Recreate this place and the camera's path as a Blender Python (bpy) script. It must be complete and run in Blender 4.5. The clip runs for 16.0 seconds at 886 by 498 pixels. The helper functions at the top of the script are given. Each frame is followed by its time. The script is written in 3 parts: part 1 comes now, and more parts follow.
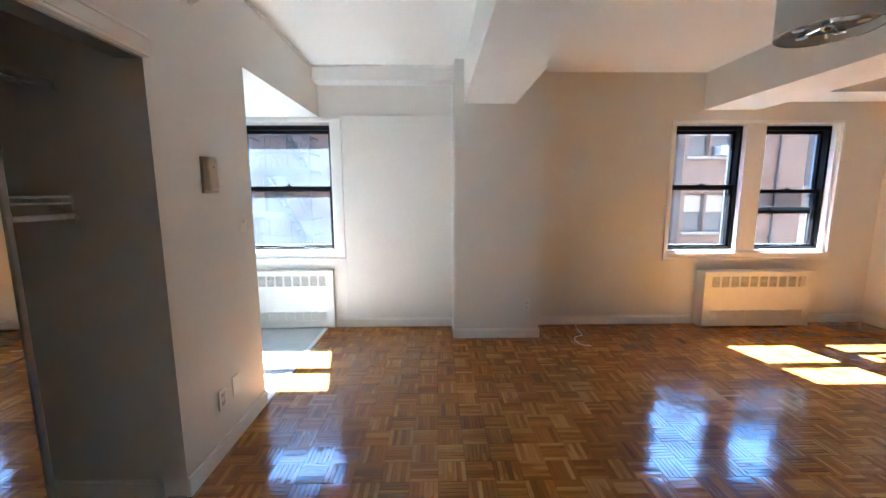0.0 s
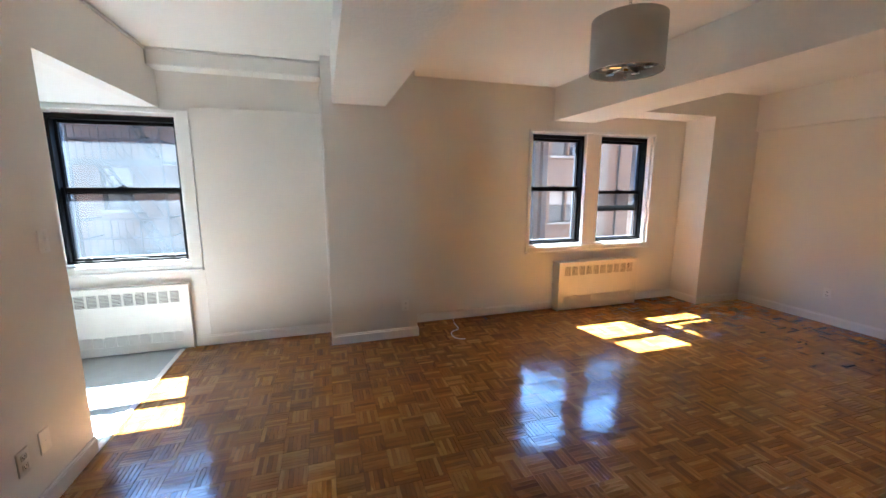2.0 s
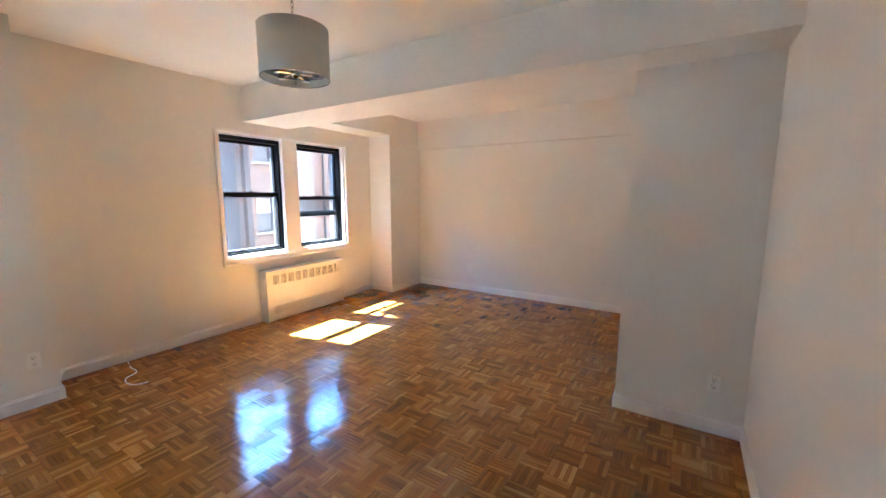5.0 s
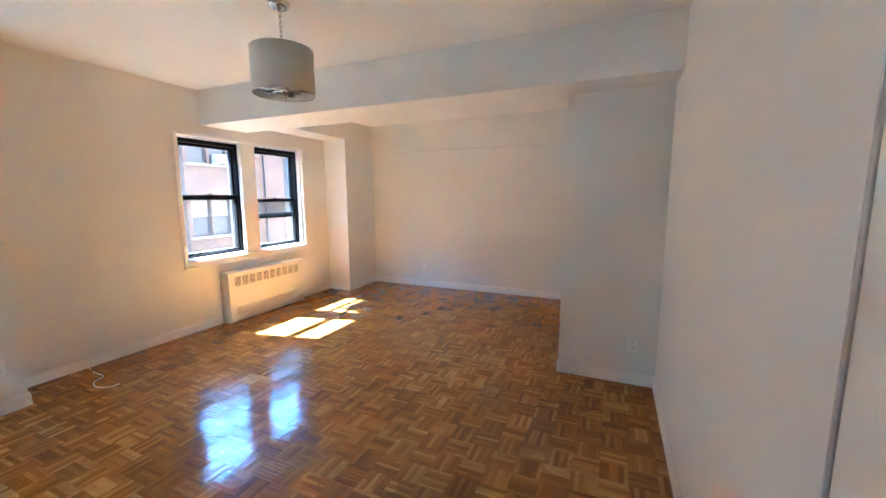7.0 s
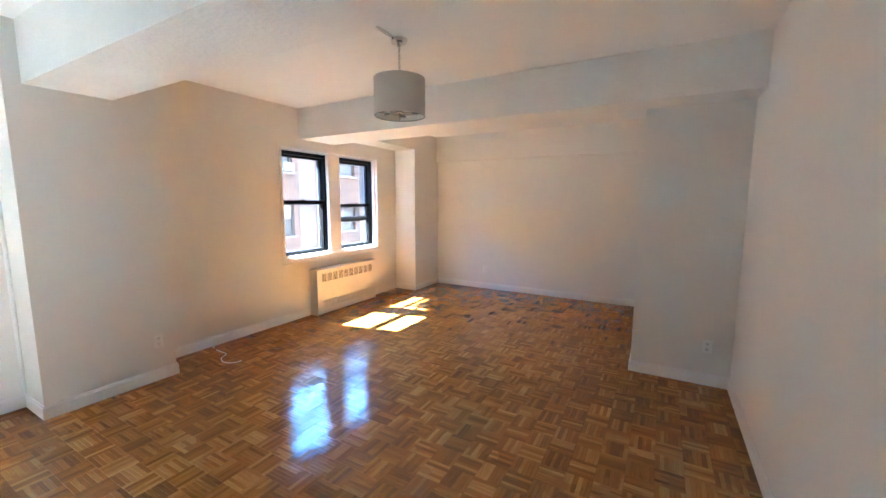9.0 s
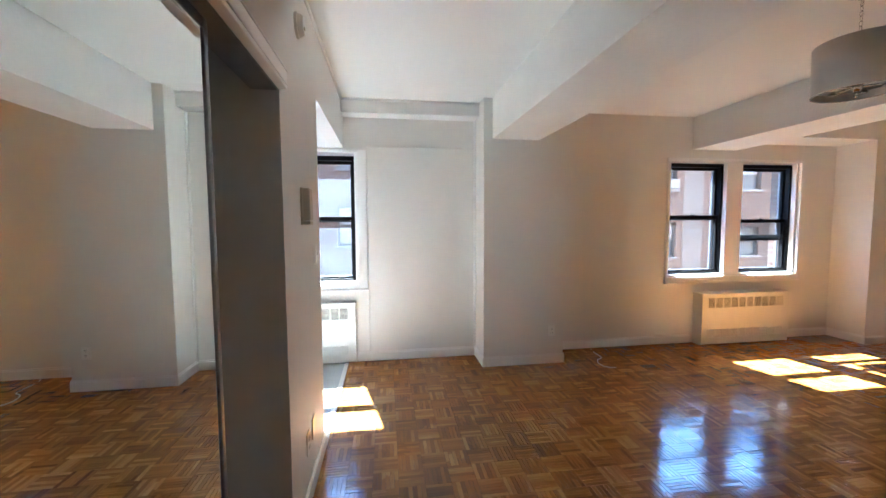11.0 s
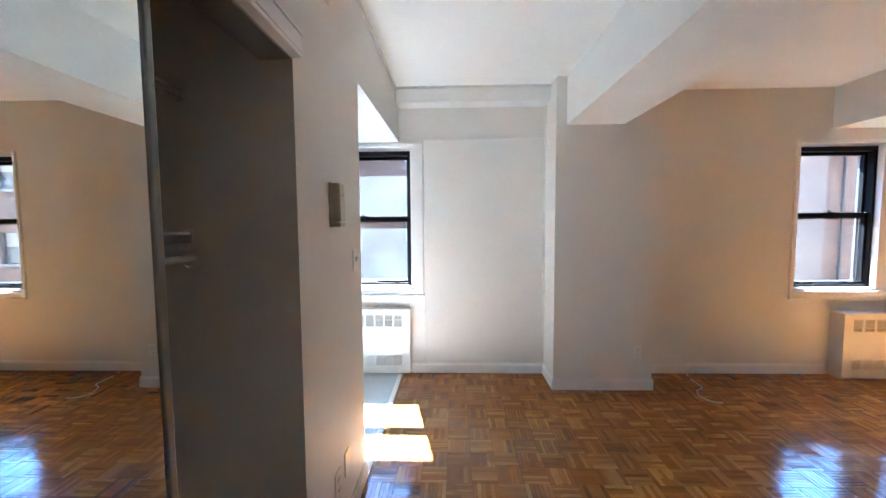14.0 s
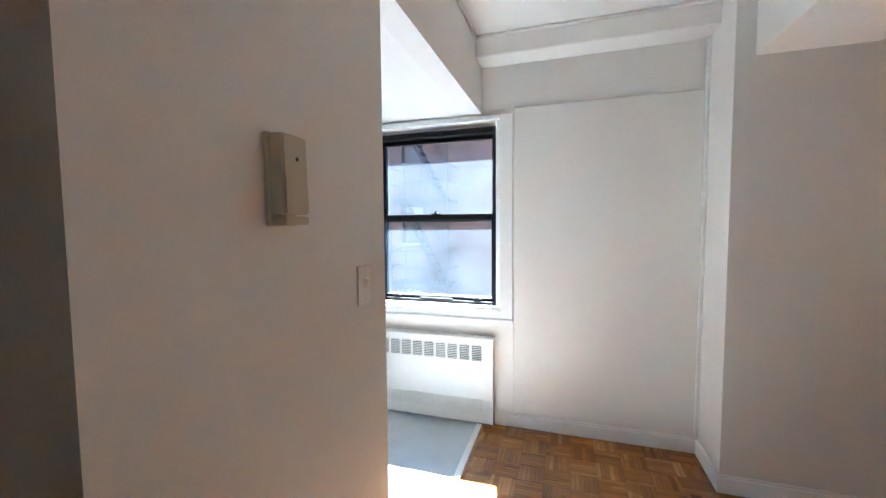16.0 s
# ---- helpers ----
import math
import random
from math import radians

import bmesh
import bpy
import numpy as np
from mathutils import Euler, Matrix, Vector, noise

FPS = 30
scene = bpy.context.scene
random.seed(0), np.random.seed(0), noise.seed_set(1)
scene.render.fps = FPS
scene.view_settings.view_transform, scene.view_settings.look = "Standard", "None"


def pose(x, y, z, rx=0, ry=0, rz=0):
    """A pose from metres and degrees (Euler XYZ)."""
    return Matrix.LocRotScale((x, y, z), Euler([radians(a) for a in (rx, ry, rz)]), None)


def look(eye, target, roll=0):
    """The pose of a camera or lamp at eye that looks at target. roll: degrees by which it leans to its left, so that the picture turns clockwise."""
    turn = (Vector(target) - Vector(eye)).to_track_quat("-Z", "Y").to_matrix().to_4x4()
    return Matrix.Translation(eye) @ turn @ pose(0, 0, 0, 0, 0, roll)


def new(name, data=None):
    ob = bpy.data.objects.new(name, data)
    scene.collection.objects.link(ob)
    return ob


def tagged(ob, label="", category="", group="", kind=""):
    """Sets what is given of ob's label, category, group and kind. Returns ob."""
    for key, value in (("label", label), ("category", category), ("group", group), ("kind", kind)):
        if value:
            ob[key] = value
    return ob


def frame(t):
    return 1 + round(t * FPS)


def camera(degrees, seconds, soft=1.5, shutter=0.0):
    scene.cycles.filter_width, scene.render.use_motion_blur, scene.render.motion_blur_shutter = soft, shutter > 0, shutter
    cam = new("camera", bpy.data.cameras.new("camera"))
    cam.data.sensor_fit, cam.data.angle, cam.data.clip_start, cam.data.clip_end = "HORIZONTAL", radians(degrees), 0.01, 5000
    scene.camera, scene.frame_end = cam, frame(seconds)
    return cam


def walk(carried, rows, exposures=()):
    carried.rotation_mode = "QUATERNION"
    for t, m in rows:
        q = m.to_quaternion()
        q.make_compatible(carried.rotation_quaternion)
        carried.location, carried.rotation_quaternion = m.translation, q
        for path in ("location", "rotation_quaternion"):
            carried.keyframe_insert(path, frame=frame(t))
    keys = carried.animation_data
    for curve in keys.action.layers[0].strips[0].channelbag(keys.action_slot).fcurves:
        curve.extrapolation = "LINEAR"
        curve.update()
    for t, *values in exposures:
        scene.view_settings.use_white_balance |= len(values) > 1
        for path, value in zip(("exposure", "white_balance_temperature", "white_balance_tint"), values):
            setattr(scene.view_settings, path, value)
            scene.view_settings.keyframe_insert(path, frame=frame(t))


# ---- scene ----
cam = camera(98.0, 16.0)
PATH = [
    (0, (0.169, 0.035, 1.506), (0.204, 2.015, 1.224), -0.2),
    (0.5, (0.192, 0.044, 1.513), (0.241, 2.023, 1.228), -0.3),
    (1, (0.245, 0.037, 1.491), (0.359, 2.015, 1.217), -0.3),
    (1.5, (0.29, 0.031, 1.538), (0.6, 1.985, 1.245), -0.2),
    (2, (0.337, 0.021, 1.62), (0.914, 1.908, 1.293), -0.0),
    (2.5, (0.386, -0.012, 1.63), (1.255, 1.759, 1.303), 0.1),
    (3, (0.406, -0.025, 1.597), (1.556, 1.581, 1.287), 0.0),
    (3.5, (0.405, -0.045, 1.595), (1.773, 1.381, 1.29), 0.3),
    (4, (0.399, -0.055, 1.592), (1.915, 1.215, 1.295), 0.3),
    (4.5, (0.418, -0.092, 1.587), (2.03, 1.057, 1.303), 0.3),
    (5, (0.456, -0.077, 1.582), (2.126, 0.986, 1.3), 0.1),
    (7.5, (-0.139, -0.103, 1.586), (1.683, 0.672, 1.309), -0.1),
    (8, (-0.243, -0.044, 1.593), (1.582, 0.726, 1.314), -0.0),
    (8.5, (-0.379, 0.028, 1.594), (1.431, 0.835, 1.327), 0.1),
    (9, (-0.501, 0.102, 1.595), (1.223, 1.085, 1.349), 0.2),
    (9.5, (-0.640, 0.133, 1.590), (0.889, 1.401, 1.366), 0.1),
    (10, (-0.658, 0.080, 1.545), (0.455, 1.731, 1.370), -0.5),
    (10.2, (-0.687, 0.063, 1.532), (0.216, 1.841, 1.372), -0.5),
    (12.5, (-0.521, 0.043, 1.516), (-0.539, 2.039, 1.389), -0.5),
    (13, (-0.52, 0.119, 1.528), (-0.565, 2.114, 1.394), -0.5),
    (13.5, (-0.526, 0.276, 1.523), (-0.592, 2.271, 1.391), -0.4),
    (14, (-0.536, 0.474, 1.532), (-0.596, 2.469, 1.394), -0.4),
    (14.5, (-0.484, 0.756, 1.539), (-0.534, 2.75, 1.396), -0.5),
    (15, (-0.47, 1.021, 1.511), (-0.529, 3.016, 1.381), -0.5),
    (15.5, (-0.483, 1.313, 1.517), (-0.679, 3.299, 1.385), -0.4),
    (16, (-0.487, 1.484, 1.513), (-1.088, 3.387, 1.388), -0.5),
]
walk(cam, [(t, look(eye, target, roll)) for t, eye, target, roll in PATH], [(0.0, 5.72, 5100, 1), (1.2, 5.6, 5150, 1), (2.0, 5.48, 5350, 1), (3.0, 5.85, 5300, 1), (4.0, 6.27, 5100, -1), (5.0, 6.38, 4950, -2), (8.0, 6.45, 4800, -4), (9.5, 6.12, 5050, -1), (10.2, 5.65, 5200, 1), (12.5, 5.72, 5000, 1), (14.5, 5.75, 5000, 2), (16.0, 5.52, 5100, 2)])

# ---- world, sun, exposure ----
world = bpy.data.worlds.new("sky")
scene.world = world
world.use_nodes = True
wn = world.node_tree.nodes
sky = wn.new("ShaderNodeTexSky")
sky.sky_type = 'NISHITA'
sky.sun_disc = False
sky.sun_elevation = radians(50)
sky.sun_rotation = radians(-12)
sky.dust_density = 0.2
sky.ozone_density = 2.5
wn["Background"].inputs[1].default_value = 0.15
world.node_tree.links.new(sky.outputs[0], wn["Background"].inputs[0])
sun_data = bpy.data.lights.new("sun", 'SUN')
sun_data.energy = 4.0
sun_data.angle = radians(0.6)
sun_data.color = (1.0, 0.95, 0.87)
sun = new("sun", sun_data)
sun.matrix_world = look((-1.7, 8.1, 10.0), (0, 0, 0))

# ---- plan, in metres ----
XW, XE = -1.08, 5.96          # hall wall with the closet, far wall of the alcove
YN, YS = 4.33, -0.48          # window wall, wall behind
ZC = 2.785                    # ceiling
ZK = 2.325                    # dropped ceiling of the kitchen corner
COL = (0.356, 1.24, 3.93)     # column between the bays
BEAM = (0.448, 0.947, 2.374)
BEAM2 = (3.08, 3.68, 2.40)
PIER = (3.435, 0.288)
COL2 = (5.17, 3.906)
CLOSET = (0.47, 1.80, 2.095)
W1 = (-1.98, -0.975, 0.89, 2.25)
W2 = (2.81, 3.59, 0.865, 2.245)
W3 = (3.81, 4.60, 0.865, 2.245)
YG = 4.42                     # black window frames


# ---- materials ----
def nodes(name, rough=0.5, metal=0.0, spec=0.5):
    m = bpy.data.materials.new(name)
    m.use_nodes = True
    nt = m.node_tree
    b = nt.nodes["Principled BSDF"]
    b.inputs["Roughness"].default_value = rough
    b.inputs["Metallic"].default_value = metal
    b.inputs["Specular IOR Level"].default_value = spec
    return m, nt, b


def coords(nt, kind="Object"):
    return nt.nodes.new("ShaderNodeTexCoord").outputs[kind]


def noise_tex(nt, vec, scale, detail=3.0, rough=0.55):
    n = nt.nodes.new("ShaderNodeTexNoise")
    n.inputs["Scale"].default_value = scale
    n.inputs["Detail"].default_value = detail
    n.inputs["Roughness"].default_value = rough
    nt.links.new(vec, n.inputs["Vector"])
    return n.outputs["Fac"]


def ramp(nt, fac, stops):
    r = nt.nodes.new("ShaderNodeValToRGB")
    e = r.color_ramp.elements
    while len(e) < len(stops):
        e.new(0.5)
    for s, (p, c) in zip(e, stops):
        s.position, s.color = p, (*c, 1)
    nt.links.new(fac, r.inputs[0])
    return r.outputs[0]


def math_node(nt, op, a, b):
    n = nt.nodes.new("ShaderNodeMath")
    n.operation = op
    for i, v in enumerate((a, b)):
        if isinstance(v, (int, float)):
            n.inputs[i].default_value = v
        else:
            nt.links.new(v, n.inputs[i])
    return n.outputs[0]


def bump(nt, b, height, strength, dist):
    n = nt.nodes.new("ShaderNodeBump")
    n.inputs["Strength"].default_value = strength
    n.inputs["Distance"].default_value = dist
    nt.links.new(height, n.inputs["Height"])
    nt.links.new(n.outputs[0], b.inputs["Normal"])


def scaled(c, f):
    return tuple(v * f for v in c)


def surface(name, colour, rough=0.5, metal=0.0, vary=0.06, scale=3.0, grain=90.0, relief=0.0015, strength=0.25, spec=0.5):
    """Paint, plastic or metal with a soft uneven tone at two scales and a fine relief."""
    m, nt, b = nodes(name, rough, metal, spec)
    v = coords(nt)
    big = noise_tex(nt, v, scale)
    small = noise_tex(nt, v, grain, 2.0)
    mix = math_node(nt, 'ADD', math_node(nt, 'MULTIPLY', big, 0.75), math_node(nt, 'MULTIPLY', small, 0.25))
    nt.links.new(ramp(nt, mix, [(0.3, scaled(colour, 1 - vary)), (0.7, scaled(colour, 1 + vary * 0.5))]), b.inputs["Base Color"])
    r = nt.nodes.new("ShaderNodeMapRange")
    r.inputs["To Min"].default_value, r.inputs["To Max"].default_value = rough * 0.85, min(1, rough * 1.15)
    nt.links.new(big, r.inputs["Value"])
    nt.links.new(r.outputs[0], b.inputs["Roughness"])
    if relief:
        bump(nt, b, small, strength, relief)
    return m


WALL = surface("wall_paint", (0.84, 0.812, 0.768), 0.55, vary=0.035, scale=1.3, grain=70, relief=0.002, strength=0.18)
CEIL = surface("ceiling_paint", (0.87, 0.85, 0.81), 0.6, vary=0.03, scale=1.1, grain=55, relief=0.002, strength=0.2)
STUCCO = surface("stucco_paint", (0.86, 0.84, 0.80), 0.65, vary=0.05, scale=2.0, grain=38, relief=0.008, strength=0.45)
TRIM = surface("trim_paint", (0.90, 0.885, 0.86), 0.35, vary=0.03, scale=4, grain=120, relief=0.0006)
BLACK = surface("black_aluminium", (0.006, 0.0055, 0.006), 0.45, vary=0.25, scale=9, grain=200, relief=0.0003, spec=0.15)
TRACK = surface("bare_aluminium_track", (0.36, 0.37, 0.39), 0.4, 0.6, vary=0.1)
ALU = surface("brushed_aluminium", (0.55, 0.55, 0.54), 0.32, 1.0, vary=0.12, scale=12, grain=250, relief=0.0003)
DARKALU = surface("dark_aluminium", (0.10, 0.10, 0.10), 0.35, 0.8, vary=0.15)
STILE = surface("dull_aluminium", (0.24, 0.25, 0.245), 0.35, 0.9, vary=0.12, scale=10)
CHROME = surface("chrome", (0.72, 0.72, 0.71), 0.12, 1.0, vary=0.05, relief=0)
RADIATOR = surface("radiator_enamel", (0.80, 0.775, 0.73), 0.38, vary=0.05, scale=5, grain=150, relief=0.0006)
# Near-black: stands for shade in covers, sockets and holes; also colours the subfloor.
DARK_FILL = surface("dark_fill", (0.05, 0.042, 0.035), 0.8, vary=0.2, relief=0)
BEIGE = surface("beige_plastic", (0.60, 0.53, 0.40), 0.45, vary=0.06, scale=12, relief=0.0003)
PLASTIC = surface("white_plastic", (0.90, 0.88, 0.84), 0.35, vary=0.03, scale=20, relief=0)
WIRE = surface("white_coated_wire", (0.80, 0.79, 0.76), 0.4, vary=0.04, relief=0)
TILE = surface("grey_vinyl", (0.52, 0.565, 0.59), 0.3, vary=0.12, scale=5, grain=60, relief=0.0005)
CORD = surface("white_cord", (0.78, 0.74, 0.66), 0.5, vary=0.05, relief=0)
IRON = surface("rusty_black_iron", (0.045, 0.04, 0.038), 0.6, 0.3, vary=0.4, scale=6)
STONE = surface("limestone", (0.30, 0.28, 0.255), 0.8, vary=0.15, scale=2, grain=25)
GREYFRAME = surface("grey_window_frame", (0.08, 0.077, 0.073), 0.5, vary=0.15)
BLIND = surface("window_blind", (0.36, 0.36, 0.355), 0.4, vary=0.08, scale=1.5)
SHADEGLASS = surface("shaded_window_glass", (0.10, 0.12, 0.135), 0.12, vary=0.3, scale=1.2, relief=0, spec=0.8)
GROUND = surface("courtyard_concrete", (0.30, 0.29, 0.27), 0.85, vary=0.2, scale=0.6, grain=8)
ROOF = surface("roof_tar", (0.06, 0.06, 0.06), 0.9, vary=0.2)


def mirror_material():
    m, nt, b = nodes("silvered_mirror", 0.012, 1.0)
    v = coords(nt)
    nt.links.new(ramp(nt, noise_tex(nt, v, 1.5), [(0.3, (0.80, 0.83, 0.81)), (0.7, (0.84, 0.86, 0.84))]), b.inputs["Base Color"])
    return m


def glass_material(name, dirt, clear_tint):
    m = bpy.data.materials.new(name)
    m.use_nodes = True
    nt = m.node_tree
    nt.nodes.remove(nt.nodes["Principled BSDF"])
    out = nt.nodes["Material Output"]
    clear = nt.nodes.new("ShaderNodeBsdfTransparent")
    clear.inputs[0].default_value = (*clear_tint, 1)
    gloss = nt.nodes.new("ShaderNodeBsdfGlossy")
    gloss.inputs["Roughness"].default_value = 0.02
    edge = nt.nodes.new("ShaderNodeLayerWeight")
    edge.inputs[0].default_value = 0.5
    grazing = math_node(nt, 'ADD', math_node(nt, 'MULTIPLY', math_node(nt, 'POWER', edge.outputs["Facing"], 4.0), 0.5), 0.03)
    mix = nt.nodes.new("ShaderNodeMixShader")
    nt.links.new(grazing, mix.inputs[0])
    nt.links.new(clear.outputs[0], mix.inputs[1])
    nt.links.new(gloss.outputs[0], mix.inputs[2])
    film = nt.nodes.new("ShaderNodeBsdfTranslucent")
    film.inputs[0].default_value = (0.74, 0.84, 0.96, 1)
    v = coords(nt)
    f = math_node(nt, 'ADD', math_node(nt, 'MULTIPLY', noise_tex(nt, v, 3.5, 5), dirt), math_node(nt, 'MULTIPLY', noise_tex(nt, v, 0.9), dirt * 0.6))
    mix2 = nt.nodes.new("ShaderNodeMixShader")
    nt.links.new(f, mix2.inputs[0])
    nt.links.new(mix.outputs[0], mix2.inputs[1])
    nt.links.new(film.outputs[0], mix2.inputs[2])
    nt.links.new(mix2.outputs[0], out.inputs[0])
    return m


def parquet_material(name, per_object):
    """Varnished oak: tone by strip, grain along the strip, worn gloss."""
    m, nt, b = nodes(name, 0.13)
    b.inputs["IOR"].default_value, b.inputs["Specular IOR Level"].default_value = 1.5, 0.62
    if per_object:
        rnd = nt.nodes.new("ShaderNodeObjectInfo").outputs["Random"]
    else:
        rnd = nt.nodes.new("ShaderNodeNewGeometry").outputs["Random Per Island"]
    uv = coords(nt, "UV")
    mp = nt.nodes.new("ShaderNodeMapping")
    mp.inputs["Scale"].default_value = (9, 110, 1)
    shift = nt.nodes.new("ShaderNodeCombineXYZ")
    nt.links.new(math_node(nt, 'MULTIPLY', rnd, 37.0), shift.inputs[0])
    nt.links.new(math_node(nt, 'MULTIPLY', rnd, 91.0), shift.inputs[1])
    nt.links.new(uv, mp.inputs["Vector"])
    nt.links.new(shift.outputs[0], mp.inputs["Location"])
    grain = noise_tex(nt, mp.outputs[0], 1.0, 4.0, 0.6)
    geo = nt.nodes.new("ShaderNodeNewGeometry").outputs["Position"]
    wide = noise_tex(nt, geo, 1.6, 3.0)
    cell = nt.nodes.new("ShaderNodeVectorMath")
    cell.operation = 'SUBTRACT'
    cell.inputs[1].default_value = (0.02, 0.05, 0.0)
    nt.links.new(geo, cell.inputs[0])
    flat = nt.nodes.new("ShaderNodeVectorMath")
    flat.operation = 'MULTIPLY'
    flat.inputs[1].default_value = (1 / 0.1525, 1 / 0.1525, 0.0)
    nt.links.new(cell.outputs[0], flat.inputs[0])
    whole = nt.nodes.new("ShaderNodeVectorMath")
    whole.operation = 'FLOOR'
    nt.links.new(flat.outputs[0], whole.inputs[0])
    square = nt.nodes.new("ShaderNodeTexWhiteNoise")
    nt.links.new(whole.outputs[0], square.inputs["Vector"])
    tone = math_node(nt, 'ADD', math_node(nt, 'ADD', math_node(nt, 'MULTIPLY', rnd, 0.34), 0.055), math_node(nt, 'MULTIPLY', grain, 0.30))
    tone = math_node(nt, 'ADD', tone, math_node(nt, 'MULTIPLY', square.outputs["Value"], 0.20))
    tone = math_node(nt, 'ADD', tone, math_node(nt, 'MULTIPLY', wide, 0.16))
    nt.links.new(ramp(nt, tone, [(0.16, (0.085, 0.028, 0.005)), (0.36, (0.20, 0.072, 0.011)), (0.62, (0.34, 0.136, 0.022)), (0.90, (0.61, 0.305, 0.072))]), b.inputs["Base Color"])
    r = nt.nodes.new("ShaderNodeMapRange")
    r.inputs["To Min"].default_value, r.inputs["To Max"].default_value = 0.07, 0.17
    nt.links.new(noise_tex(nt, geo, 4.0, 4.0), r.inputs["Value"])
    nt.links.new(r.outputs[0], b.inputs["Roughness"])
    wave = math_node(nt, 'ADD', noise_tex(nt, geo, 9.0, 2.0), math_node(nt, 'MULTIPLY', rnd, 0.02))
    bump(nt, b, wave, 0.26, 0.005)
    return m


def brick_material(name, c1, c2, mortar):
    m, nt, b = nodes(name, 0.85)
    g = nt.nodes.new("ShaderNodeNewGeometry")
    sep = nt.nodes.new("ShaderNodeSeparateXYZ")
    nt.links.new(g.outputs["Position"], sep.inputs[0])
    comb = nt.nodes.new("ShaderNodeCombineXYZ")
    nt.links.new(math_node(nt, 'ADD', sep.outputs[0], sep.outputs[1]), comb.inputs[0])
    nt.links.new(sep.outputs[2], comb.inputs[1])
    br = nt.nodes.new("ShaderNodeTexBrick")
    br.inputs["Scale"].default_value = 1.0
    br.inputs["Brick Width"].default_value = 0.21
    br.inputs["Row Height"].default_value = 0.075
    br.inputs["Mortar Size"].default_value = 0.011
    br.inputs["Color1"].default_value, br.inputs["Color2"].default_value, br.inputs["Mortar"].default_value = (*c1, 1), (*c2, 1), (*mortar, 1)
    nt.links.new(comb.outputs[0], br.inputs["Vector"])
    stain = ramp(nt, noise_tex(nt, g.outputs["Position"], 0.45, 6.0), [(0.32, (0.66, 0.68, 0.70)), (0.68, (1.15, 1.12, 1.08))])
    mx = nt.nodes.new("ShaderNodeMixRGB")
    mx.blend_type = 'MULTIPLY'
    mx.inputs[0].default_value = 1.0
    nt.links.new(br.outputs["Color"], mx.inputs[1])
    nt.links.new(stain, mx.inputs[2])
    nt.links.new(mx.outputs[0], b.inputs["Base Color"])
    bump(nt, b, br.outputs["Fac"], -0.4, 0.01)
    return m


def shade_fabric():
    m, nt, b = nodes("linen_shade", 0.9)
    v = coords(nt)
    mp = nt.nodes.new("ShaderNodeMapping")
    mp.inputs["Scale"].default_value = (60, 60, 700)
    nt.links.new(v, mp.inputs[0])
    n = noise_tex(nt, mp.outputs[0], 1.0)
    nt.links.new(ramp(nt, n, [(0.3, (0.80, 0.78, 0.73)), (0.7, (0.86, 0.84, 0.79))]), b.inputs["Base Color"])
    bump(nt, b, n, 0.2, 0.001)
    lit = nt.nodes.new("ShaderNodeBsdfTranslucent")
    lit.inputs[0].default_value = (0.80, 0.77, 0.70, 1)
    mx = nt.nodes.new("ShaderNodeMixShader")
    mx.inputs[0].default_value = 0.35
    out = nt.nodes["Material Output"]
    nt.links.new(b.outputs[0], mx.inputs[1])
    nt.links.new(lit.outputs[0], mx.inputs[2])
    nt.links.new(mx.outputs[0], out.inputs[0])
    return m


MIRROR = mirror_material()
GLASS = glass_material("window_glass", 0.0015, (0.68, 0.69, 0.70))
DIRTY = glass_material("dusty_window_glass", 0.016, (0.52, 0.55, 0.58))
OAK = parquet_material("varnished_oak_field", False)
OAK_PIECE = parquet_material("varnished_oak_strip", True)
BRICK = brick_material("red_brick", (0.095, 0.042, 0.024), (0.20, 0.112, 0.070), (0.25, 0.215, 0.175))
PALE = brick_material("pale_painted_brick", (0.12, 0.12, 0.125), (0.15, 0.148, 0.15), (0.14, 0.14, 0.14))
WHITEWASH = brick_material("whitewashed_brick", (0.20, 0.165, 0.135), (0.28, 0.24, 0.205), (0.21, 0.185, 0.16))
SHADE = shade_fabric()


# ---- building blocks ----
def box(bm, x0, x1, y0, y1, z0, z1):
    r = bmesh.ops.create_cube(bm, size=1.0)
    for v in r["verts"]:
        v.co = ((x0 + x1) / 2 + v.co.x * (x1 - x0), (y0 + y1) / 2 + v.co.y * (y1 - y0), (z0 + z1) / 2 + v.co.z * (z1 - z0))
    return r["verts"]


def rbox(bm, x0, x1, y0, y1, z0, z1, r=0.003, seg=2):
    """A box with rounded edges."""
    vs = box(bm, x0, x1, y0, y1, z0, z1)
    es = list({e for v in vs for e in v.link_edges})
    bmesh.ops.bevel(bm, geom=es, offset=r, segments=seg, affect='EDGES', profile=0.5)


def tube(bm, p, q, r, seg=8, r2=None):
    p, q = Vector(p), Vector(q)
    d = q - p
    m = Matrix.Translation((p + q) / 2) @ d.to_track_quat('Z', 'Y').to_matrix().to_4x4()
    bmesh.ops.create_cone(bm, cap_ends=True, segments=seg, radius1=r, radius2=r if r2 is None else r2, depth=d.length, matrix=m)


def finish(bm, material, smooth=False):
    me = bpy.data.meshes.new("mesh")
    bm.to_mesh(me)
    bm.free()
    me.materials.append(material)
    if smooth:
        for f in me.polygons:
            f.use_smooth = True
    return me


def part(name, bm, material, parent, label="", smooth=False):
    ob = new(name, finish(bm, material, smooth))
    ob.parent = parent
    if label:
        tagged(ob, label)
    return ob


def solid(name, bm, material, label, category, kind="", group="", smooth=False):
    return tagged(new(name, finish(bm, material, smooth)), label, category, group, kind)


def thing(name, label, category, group="", kind=""):
    return tagged(new(name), label, category, group, kind)


def boxes(*rows):
    bm = bmesh.new()
    for r in rows:
        box(bm, *r)
    return bm


